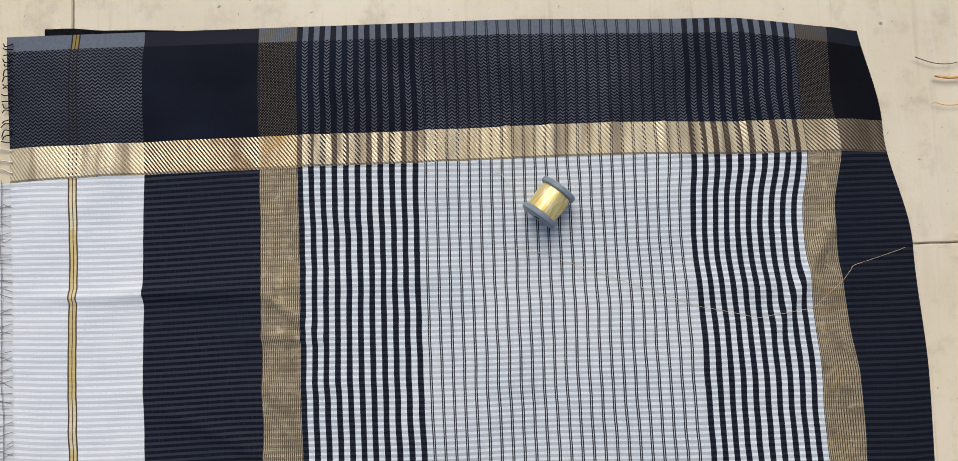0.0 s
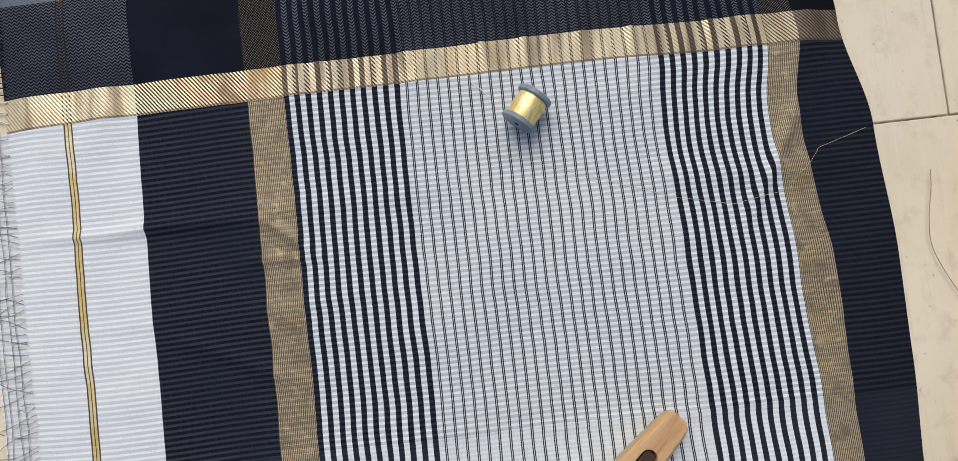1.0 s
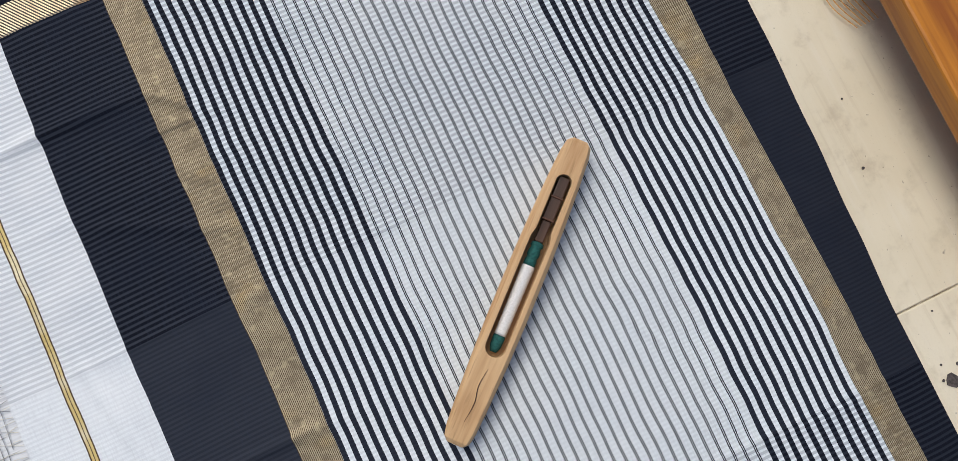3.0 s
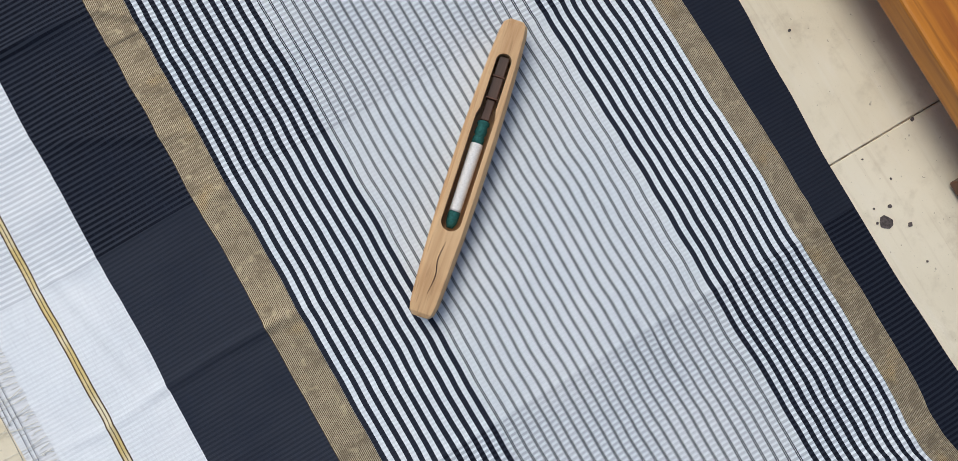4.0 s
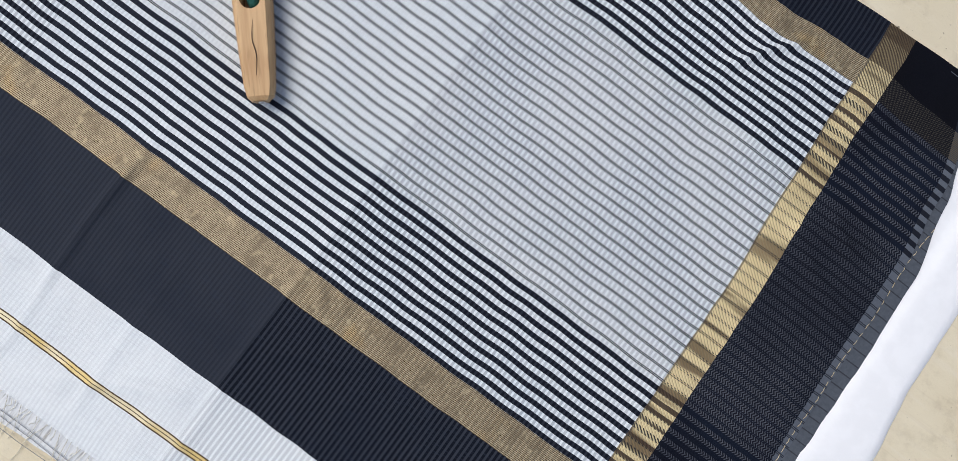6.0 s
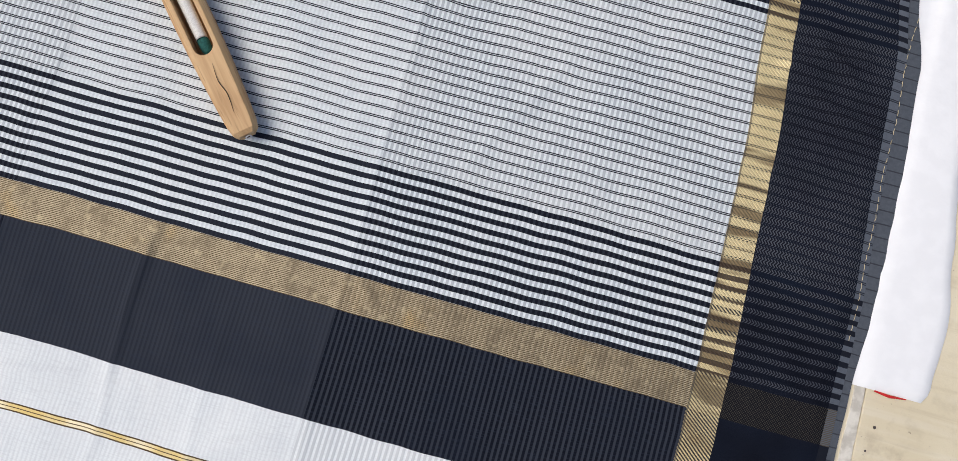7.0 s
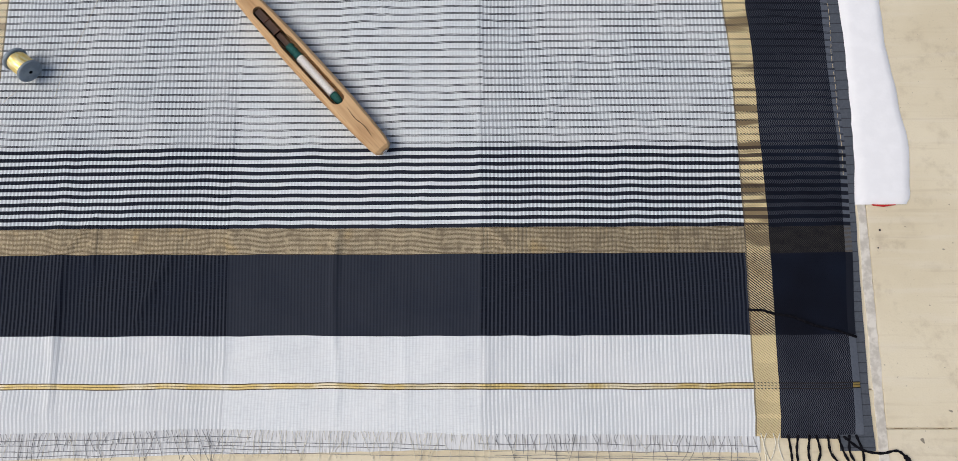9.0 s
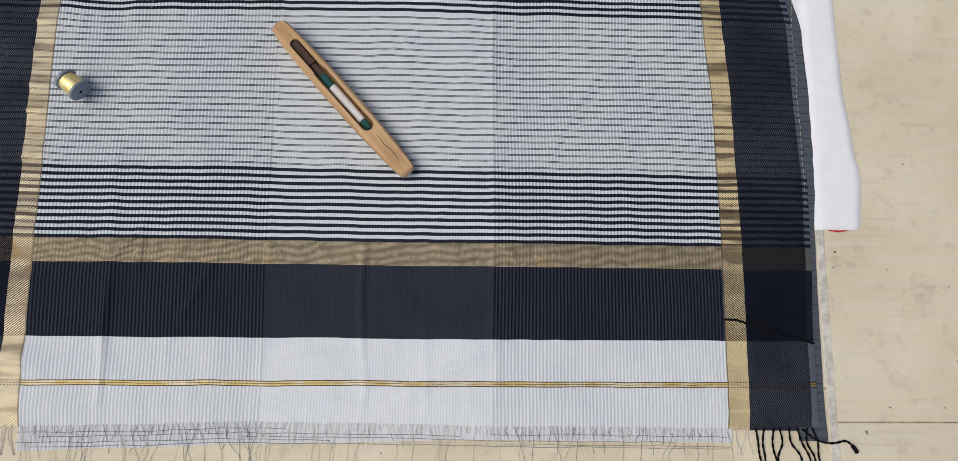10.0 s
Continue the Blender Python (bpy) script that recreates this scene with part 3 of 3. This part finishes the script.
# ---- saree ----
def build_saree():
    root = new("saree")
    tagged(root, "navy and white striped handloom saree with gold borders on floor", "saree")
    rows = [j / 190 for j in range(191)]
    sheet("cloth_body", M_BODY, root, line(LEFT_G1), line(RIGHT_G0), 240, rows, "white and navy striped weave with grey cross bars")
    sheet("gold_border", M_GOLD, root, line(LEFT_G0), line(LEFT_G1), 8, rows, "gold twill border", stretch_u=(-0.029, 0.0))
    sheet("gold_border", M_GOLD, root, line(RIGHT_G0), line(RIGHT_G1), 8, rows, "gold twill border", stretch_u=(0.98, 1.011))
    sheet("dark_border", M_NAVY, root, line(LEFT_END, 0.014), line(LEFT_G0), 22, rows, "navy border with grey zigzag weave", stretch_u=(-0.108, -0.029))
    sheet("dark_border", M_NAVY, root, line(RIGHT_G1), line(RIGHT_END, -0.010), 26, rows, "navy border with grey zigzag weave", stretch_u=(1.011, 1.105))
    sheet("hem", M_HEM, root, line(LEFT_END), line(LEFT_END, 0.014), 4, rows, "slate grey hem", stretch_u=(-0.122, -0.108))
    sheet("hem", M_HEM, root, line(RIGHT_END, -0.010), line(RIGHT_END), 4, rows, "slate grey hem", stretch_u=(1.105, 1.115))
    # the layer below shows past the hems
    under_r = ((-0.25, 1.123), (-0.18, 1.121), (-0.05, 1.122), (0.06, 1.124), (0.13, 1.129), (0.18, 1.131), (0.25, 1.130), (0.37, 1.125), (0.45, 1.109), (0.50, 1.095), (0.60, 1.06))
    strip("under_layer", M_HEM_DARK, root, line(RIGHT_END, -0.03), line(under_r), -0.243, 0.565, 0.0026, "slate grey lower layer of the folded cloth")
    under_l = ((-0.25, -0.133), (-0.19, -0.137), (-0.12, -0.133), (0.0, -0.125))
    strip("under_layer", M_DARKTHREAD, root, line(under_l), line(LEFT_END, 0.03), -0.195, 0.02, 0.0012, "dark lower layer of the folded cloth")
    for x, pts in ((0, [(y, 1.1115 + 0.0035 * fnoise(0, y, 16, 4.4)) for y in (0.10 + 0.33 * k / 34 for k in range(35))]),):
        for k in range(0, 34, 1):
            (y0, x0), (y1, x1) = pts[k], pts[k + 1]
            y1 = y0 + (y1 - y0) * random.uniform(0.45, 0.8)
            z0 = cloth_z(x0, y0) + 0.0009
            part("stitch", tube([(x0, y0, z0 - 0.0004), ((x0 + x1) / 2 + random.uniform(-0.0006, 0.0006), (y0 + y1) / 2, z0), (x1, y1, z0 - 0.0004)], 0.00032, 4), M_TANTHREAD, root)
    # loosely woven end and its hanging yarns
    strip("loose_end", M_LOOSE, root, lambda y: 0.002, lambda y: 0.984, None, None, 0.0022, "sheer loosely woven end of the cloth")
    build_fringe(root)
    # black tassels at the end of the border
    ends = [(1.018, 1.026, -0.276), (1.030, 1.030, -0.285), (1.044, 1.050, -0.276), (1.052, 1.052, -0.284), (1.066, 1.084, -0.278), (1.078, 1.096, -0.286), (1.092, 1.103, -0.283), (1.100, 1.118, -0.288)]
    for x0, x1, y1 in ends:
        y0 = -0.230
        pts = glide([(x0, y0 + 0.006, 0.004), (x0 + 0.2 * (x1 - x0) + random.uniform(-0.004, 0.004), y0 - 0.015, 0.003), (x0 + 0.7 * (x1 - x0) + random.uniform(-0.005, 0.005), (y0 + y1) / 2 - 0.008, 0.0022), (x1, y1, 0.0022)], 6)
        part("tassel", tube(pts, [0.0015 + 0.0004 * math.sin(k * 1.9) for k in range(len(pts))], 6), M_DARKTHREAD, root, "twisted black yarn tassel")
    pts = glide([(1.085, -0.226, 0.004), (1.105, -0.241, 0.0035), (1.128, -0.246, 0.0026), (1.148, -0.243, 0.0026), (1.158, -0.250, 0.0026), (1.164, -0.259, 0.003)], 7)
    n = len(pts)
    part("tassel", tube(pts, [0.0015 + 0.0004 * math.sin(k * 1.9) + (0.0016 if k > n - 9 else 0) for k in range(n)], 6), M_DARKTHREAD, root, "twisted black yarn tassel with a knot")
    for k in range(18):
        x = -0.124 + 0.0053 * k + random.uniform(-0.002, 0.002)
        pts = glide([(x, -0.222, 0.004), (x + random.uniform(-0.003, 0.003), -0.229, 0.004), (x + random.uniform(-0.004, 0.004), -0.231 - random.uniform(0, 0.003), 0.002)], 4)
        part("tassel", tube(pts, 0.0005, 5), M_DARKTHREAD, root, "twisted black yarn tassel")
    return root


def strip(name, material, parent, left, right, y0, y1, z, label):
    """A flat narrow strip of cloth just over the floor, with the weave's own UV."""
    nx, ny = (6, 110) if y0 is not None else (220, 8)
    verts, uvs, faces = [], [], []
    for j in range(ny + 1):
        for i in range(nx + 1):
            if y0 is not None:
                y = y0 + (y1 - y0) * j / ny
                x = left(y) + (right(y) - left(y)) * i / nx + 0.0006 * fnoise(0, y, 45, 2.0)
            else:
                x = left(0) + (right(0) - left(0)) * i / nx
                a, b = knots(x, ((0, -0.256), (0.14, -0.252), (0.32, -0.247), (0.63, -0.242), (0.985, -0.245))), knots(x, BOTTOM) + 0.002
                y = a + (b - a) * j / ny + (0.0008 * fnoise(x, 0, 60, 1.0) if j == 0 else 0)
            verts.append((x, y, z + 0.0006 * fnoise(x, y, 50, 7.0)))
            uvs.append(weave(x, y))
    for j in range(ny):
        for i in range(nx):
            a = j * (nx + 1) + i
            faces.append((a, a + 1, a + nx + 2, a + nx + 1))
    me = bpy.data.meshes.new(name)
    me.from_pydata(verts, [], faces)
    layer = me.uv_layers.new(name="weave")
    for loop in me.loops:
        layer.data[loop.index].uv = uvs[loop.vertex_index]
    me.materials.append(material)
    ob = new(name, me)
    ob.parent, ob["label"] = parent, label
    return smooth(ob)


def build_fringe(root):
    """Hanging warp yarns: grey along the barred thirds, pale in the middle, with a few drawn weft yarns."""
    rng = random.Random(11)
    grey, pale = bmesh.new(), bmesh.new()

    def add(bm, pts, r):
        t = tube(pts, r, 4)
        me = bpy.data.meshes.new("tmp")
        t.to_mesh(me)
        t.free()
        bm.from_mesh(me)
        bpy.data.meshes.remove(me)

    for k in range(175):
        x = 0.004 + 0.975 * (k + rng.uniform(-0.4, 0.4)) / 175
        outer = x < 0.33 or x > 0.65
        y0 = knots(x, BOTTOM) - 0.001
        long = rng.choice((0.010, 0.014, 0.02, 0.035, 0.05, 0.066)) if outer else rng.choice((0.008, 0.03, 0.05))
        sway = rng.uniform(-0.35, 0.35) * long
        pts = glide([(x, y0 + 0.003, 0.0042), (x + sway * 0.5 + rng.uniform(-0.003, 0.003), y0 - long * 0.35, 0.0038), (x + sway * rng.uniform(0.4, 1.3), y0 - long * 0.7, 0.0034 if long < 0.035 else 0.0012), (x + sway, y0 - long, 0.0034 if long < 0.03 else 0.0009)], 4)
        add(grey if outer and rng.random() < 0.85 else pale, pts, 0.00026)
    for dy, x0, x1 in ((0.007, 0.0, 0.36), (0.013, 0.03, 0.60), (0.021, 0.0, 0.42), (0.026, 0.02, 0.98), (0.010, 0.64, 0.98), (0.018, 0.30, 0.90), (0.023, 0.66, 0.98)):
        n = int((x1 - x0) / 0.03)
        add(grey, [(x0 + (x1 - x0) * k / n, knots(x0 + (x1 - x0) * k / n, BOTTOM) - dy + rng.uniform(-0.001, 0.001), 0.0036) for k in range(n + 1)], 0.00028)
    for x0 in (-0.026, -0.016, -0.006, 0.985, 0.992, 1.0, 1.008):
        add(pale, glide([(x0, -0.222, 0.004), (x0 + rng.uniform(-0.006, 0.006), -0.236, 0.003), (x0 + rng.uniform(-0.008, 0.008), -0.262, 0.001)], 4), 0.0007)
    tagged(part("fringe_yarn", grey, M_GREYTHREAD, root, "dark grey hanging fringe yarns"), kind="stuff")
    tagged(part("fringe_yarn", pale, M_PALETHREAD, root, "pale hanging fringe yarns"), kind="stuff")


saree = build_saree()


# ---- loose threads ----
def loose_thread(label, points, radius, material):
    pts = glide(points, 6)
    ob = part("thread", tube(pts, radius, 5), material, None)
    tagged(ob, label, "thread")
    return ob


def on_cloth(rows, lift=0.0008):
    pts = [Vector((x, y, 0)) for x, y in rows]
    out = []
    for a, b in zip(pts, pts[1:]):
        for k in range(4):
            q = a.lerp(b, k / 4)
            out.append((q.x, q.y, cloth_z(q.x, q.y) + lift))
    return out + [(pts[-1].x, pts[-1].y, cloth_z(pts[-1].x, pts[-1].y) + lift)]


loose_thread("black yarn lying across the gold border", on_cloth([(0.978, -0.072), (0.996, -0.073), (1.013, -0.078), (1.03, -0.080), (1.06, -0.092), (1.085, -0.098), (1.110, -0.106)], 0.0012), 0.0017, M_DARKTHREAD)
loose_thread("pale loose thread trailing over the striped cloth", on_cloth([(0.087, 0.560), (0.101, 0.513), (0.114, 0.502), (0.136, 0.477), (0.143, 0.430), (0.131, 0.377), (0.105, 0.308), (0.081, 0.245), (0.074, 0.213)]), 0.00017, M_TANTHREAD)
loose_thread("fine gold thread end beside the spool", on_cloth([(0.022, 0.222), (0.012, 0.214), (0.006, 0.207)], 0.002), 0.0003, M_PALETHREAD)
for k in range(6):
    w = (k - 2.5) * 0.0035
    loose_thread("thin orange thread strand lying on the floor", [(0.128 + 0.004 * k, 0.648 + w * 0.5, 0.0046), (0.160, 0.649 + w * 0.9, 0.0046), (0.192, 0.6485 + w * 0.35, 0.0046), (0.232, 0.6485 + w * 0.35, 0.0046), (0.264, 0.656 + w * 1.2, 0.0046), (0.300, 0.660 + w * 1.7, 0.0046), (0.332, 0.671 + w * 1.4, 0.0046)], 0.00055, M_ORANGETHREAD)["group"] = "orange strands by the stool"
loose_thread("thin brown thread lying on the floor", [(0.132, 0.612, 0.0045), (0.149, 0.610, 0.0045), (0.178, 0.604, 0.0045), (0.205, 0.604, 0.0045), (0.243, 0.620, 0.0045), (0.280, 0.643, 0.0045), (0.315, 0.666, 0.0045)], 0.00035, M_BROWNTHREAD)
loose_thread("orange thread scrap lying on the floor", [(-0.062, 0.596, 0.0052), (-0.060, 0.612, 0.0052), (-0.064, 0.640, 0.0052)], 0.0011, M_ORANGETHREAD)
loose_thread("brown thread scrap lying on the floor", [(-0.080, 0.580, 0.0044), (-0.074, 0.596, 0.0044), (-0.073, 0.612, 0.0044), (-0.078, 0.63, 0.0044)], 0.0004, M_FOOT)
loose_thread("thin orange thread scrap lying on the floor", [(-0.039, 0.594, 0.0044), (-0.036, 0.606, 0.0044), (-0.037, 0.630, 0.0044)], 0.0004, M_ORANGETHREAD)


# ---- shuttle ----
def build_shuttle():
    """A boat of pale wood lying on the cloth, with a slot that holds a pirn of white yarn."""
    root = new("weaving_shuttle")
    tagged(root, "worn pale wooden weaving shuttle holding a white yarn pirn", "shuttle")
    a, b = Vector((0.3225, 0.3525, 0)), Vector((0.5215, 0.1315, 0))
    mid, along = (a + b) / 2, (b - a)
    length = along.length
    root.matrix_world = Matrix.Translation((mid.x, mid.y, 0.009)) @ Matrix.Rotation(math.atan2(along.y, along.x), 4, "Z")
    h = length / 2
    bm = bmesh.new()
    stations = [-h, -h + 0.004, -h + 0.014, -h + 0.04, -h + 0.08, -0.03, 0.03, h - 0.08, h - 0.04, h - 0.014, h - 0.004, h]
    outer = []
    for x in stations:
        e = (abs(x) / h)
        half = 0.0178 - 0.0050 * e ** 2.2 - (0.0044 if e > 0.99 else 0.0013 if e > 0.96 else 0)
        top = 0.026 - 0.004 * e ** 3 - (0.003 if e > 0.99 else 0)
        bot = 0.0 + 0.006 * e ** 3 + (0.003 if e > 0.99 else 0)
        prof = [(-half * 0.7, bot), (half * 0.7, bot), (half, bot + 0.006), (half, top - 0.005), (half * 0.78, top), (-half * 0.78, top), (-half, top - 0.005), (-half, bot + 0.006)]
        outer.append([bm.verts.new((x, y, z)) for y, z in prof])
    for p, q in zip(outer, outer[1:]):
        for k in range(8):
            bm.faces.new((p[k], p[(k + 1) % 8], q[(k + 1) % 8], q[k]))
    bm.faces.new(outer[0][::-1])
    bm.faces.new(outer[-1])
    bmesh.ops.recalc_face_normals(bm, faces=bm.faces)
    body = part("body", bm, M_SHUTTLE, root, "pale worn wood body")
    cut = bmesh.new()
    n = 14
    s0, s1, hw, neck = -h + 0.037, h - 0.083, 0.0094, 0.0074
    ring = []
    for k in range(n + 1):
        t = -math.pi / 2 + math.pi * k / n
        ring.append((s1 - hw + hw * math.cos(t), hw * math.sin(t)))
    for k in range(n + 1):
        t = math.pi / 2 + math.pi * k / n
        if k == 0:
            ring.extend([(s0 + 0.064, hw), (s0 + 0.056, neck)])
        ring.append((s0 + neck + neck * math.cos(t), neck * math.sin(t)))
        if k == n:
            ring.extend([(s0 + 0.056, -neck), (s0 + 0.064, -hw)])
    low = [cut.verts.new((x, y, 0.005)) for x, y in ring]
    high = [cut.verts.new((x, y, 0.05)) for x, y in ring]
    cut.faces.new(low[::-1])
    cut.faces.new(high)
    for k in range(len(ring)):
        j = (k + 1) % len(ring)
        cut.faces.new((low[k], low[j], high[j], high[k]))
    me = bpy.data.meshes.new("cutter")
    cut.to_mesh(me)
    cut.free()
    cutter = bpy.data.objects.new("cutter", me)
    scene.collection.objects.link(cutter)
    cutter.matrix_world = root.matrix_world
    mod = body.modifiers.new("slot", "BOOLEAN")
    mod.operation, mod.object, mod.solver = "DIFFERENCE", cutter, "EXACT"
    bev = body.modifiers.new("worn", "BEVEL")
    bev.width, bev.segments, bev.limit_method, bev.angle_limit = 0.0012, 2, "ANGLE", radians(32)
    bpy.context.view_layer.update()
    done = bpy.data.meshes.new_from_object(body.evaluated_get(bpy.context.evaluated_depsgraph_get()))
    body.modifiers.clear()
    body.data = done
    bpy.data.objects.remove(cutter)
    # dark holder, stepped, at the far end of the slot
    bm = bmesh.new()
    box(bm, s0 + 0.002, s0 + 0.022, -0.0050, 0.0050, 0.006, 0.021, 0.001)
    box(bm, s0 + 0.0225, s0 + 0.044, -0.0052, 0.0052, 0.006, 0.020, 0.001)
    box(bm, s0 + 0.0445, s0 + 0.066, -0.0042, 0.0042, 0.006, 0.018, 0.001)
    part("pirn_holder", bm, M_DARKWOOD, root, "dark brown stepped wooden holder")
    for x in (s0 + 0.0222, s0 + 0.0442):
        part("pin", tube([(x, -0.0058, 0.0205), (x, 0.0058, 0.0205)], 0.0009), M_FOOT, root, "rusty metal pin")
    x0 = s0 + 0.066
    x1 = s1 - 0.004
    bm = lathe([(x0, 0.003), (x0 + 0.001, 0.0058), (x0 + 0.004, 0.0062), (x0 + 0.006, 0.0048), (x0 + 0.009, 0.0058), (x0 + 0.013, 0.0060), (x0 + 0.015, 0.0048), (x0 + 0.018, 0.0058), (x0 + 0.024, 0.0057)], 20)
    ob = part("pirn_head", bm, M_GREEN, root, "dark green yarn at the pirn's head")
    ob.location.z = 0.0145
    smooth(ob)
    prof = [(x0 + 0.022, 0.0050)]
    span = x1 - 0.018 - x0 - 0.022
    for k in range(26):
        prof.append((x0 + 0.024 + span * k / 25, 0.0060 + 0.00025 * (k % 2) - 0.0006 * k / 25))
    prof.append((x1 - 0.017, 0.0045))
    ob = part("yarn", lathe(prof, 20), M_WHITEYARN, root, "white cotton yarn winding")
    ob.location.z = 0.0145
    smooth(ob)
    ob = part("pirn_tip", lathe([(x1 - 0.019, 0.0050), (x1 - 0.013, 0.0058), (x1 - 0.005, 0.0052), (x1, 0.0030)], 20), M_GREEN, root, "dark green pirn tip")
    ob.location.z = 0.0135
    smooth(ob)
    ring = [(h + 0.0003, 0.0026 * math.cos(2 * math.pi * k / 14), 0.0125 + 0.0026 * math.sin(2 * math.pi * k / 14)) for k in range(15)]
    part("eye", tube(ring, 0.0007, 5), M_WHITEYARN, root, "small white eye in the shuttle's tip")
    core = lathe([(h - 0.002, 0.002), (h + 0.0005, 0.0021)], 12)
    part("eye_hole", core, M_FOOT, root, "dark red eye hole").location.z = 0.0125
    # a long drying crack on the top
    pts = glide([(h - 0.072, 0.001, 0.0262), (h - 0.055, -0.001, 0.0258), (h - 0.040, 0.0015, 0.0250), (h - 0.022, -0.0005, 0.0238)], 5)
    part("crack", tube(pts, [0.00012 + 0.00028 * math.sin(math.pi * k / (len(pts) - 1)) for k in range(len(pts))], 4), M_DARKWOOD, root, "dark drying crack")
    return root


build_shuttle()


# ---- spool ----
def build_spool():
    root = new("thread_spool")
    tagged(root, "grey plastic spool wound with shiny gold zari thread", "spool")
    r, half = 0.0165, 0.0162
    c = Vector((0.039, 0.252, 0))
    root.matrix_world = Matrix.Translation((c.x, c.y, 0.0085 + r)) @ Matrix.Rotation(radians(-39), 4, "Z")
    fl = [(0, 0.004), (0, r - 0.0015), (0.0012, r), (0.0042, r), (0.0052, r - 0.0015), (0.0052, 0.004)]
    for name, s in (("flange", -1), ("flange", 1)):
        ob = part(name, lathe([(s * (half - 0.0052) + s * x, q) for x, q in fl], 40), M_GREYPLASTIC, root, "blue grey plastic flange")
    prof = [(-half + 0.0052, 0.006)]
    for k in range(37):
        t = k / 36
        prof.append((-half + 0.0054 + t * (2 * half - 0.0108), 0.0135 + 0.0006 * math.sin(math.pi * t) + 0.00018 * (k % 2)))
    prof.append((half - 0.0052, 0.006))
    smooth(part("thread_winding", lathe(prof, 40), M_ZARI, root, "shiny gold thread winding"))
    part("hub", lathe([(-half - 0.0003, 0.0024), (half + 0.0003, 0.0024)], 20), M_DARKTHREAD, root, "dark hole through the hub")
    return root


build_spool()


# ---- wooden stool at the cloth's side ----
def build_stool():
    root = new("low_stool")
    tagged(root, "low varnished orange brown wooden stool standing on the floor", "stool")
    for name, x0, x1, y0, y1 in (("front_rail", 0.13, 0.715, 0.657, 0.735), ("back_rail", 0.13, 0.715, 0.95, 1.02), ("side_rail", 0.13, 0.20, 0.7352, 0.9498), ("side_rail", 0.645, 0.715, 0.7352, 0.9498)):
        bm = bmesh.new()
        box(bm, x0, x1, y0, y1, 0.05, 0.078, 0.003)
        part(name, bm, M_VARNISH, root, "varnished orange brown rail")
    bm = bmesh.new()
    box(bm, 0.2002, 0.6448, 0.7352, 0.9498, 0.048, 0.066, 0.002)
    part("seat_panel", bm, M_FOOT, root, "dark brown sunken seat panel")
    for x0, x1 in ((0.195, 0.219), (0.673, 0.704)):
        for y0, y1 in ((0.655, 0.715), (0.965, 1.02)):
            bm = bmesh.new()
            box(bm, x0, x1, y0, y1, 0.0035, 0.05, 0.002)
            part("foot", bm, M_FOOT, root, "dark brown block foot")
    return root


build_stool()


# ---- white cloth ----
def build_towel():
    root = new("folded_cloth")
    tagged(root, "folded white cotton cloth tucked under the saree's edge", "cloth")
    right = ((0.06, 1.190), (0.075, 1.197), (0.14, 1.201), (0.20, 1.193), (0.29, 1.183), (0.41, 1.180), (0.52, 1.172))
    bm = bmesh.new()
    grid = []
    ny, nx = 60, 24
    for j in range(ny + 1):
        row = []
        y = 0.062 + 0.46 * j / ny
        for i in range(nx + 1):
            s = i / nx
            x1 = knots(y, right) + 0.0012 * fnoise(0, y, 40, 3)
            x = 1.05 + (x1 - 1.05) * s
            e = min((1 - s) * (x1 - 1.05), y - 0.062)
            z = 0.0006 + (0.0045 + 0.002 * fnoise(x, y, 9, 6) * step(x, 1.12, 1.15)) * step(e, -0.002, 0.008)
            z = 0.001 + (z - 0.001) * step(x, 1.124, 1.136)
            row.append(bm.verts.new((x, y, z)))
        grid.append(row)
    for p, q in zip(grid, grid[1:]):
        for i in range(nx):
            bm.faces.new((p[i], p[i + 1], q[i + 1], q[i]))
    smooth(part("sheet", bm, M_TOWEL, root))
    part("red_edge", tube([(1.146, 0.0615, 0.002), (1.160, 0.060, 0.0025), (1.176, 0.0615, 0.002)], [0.0008, 0.0014, 0.0005]), M_RED, root, "red woven corner")
    return root


build_towel()
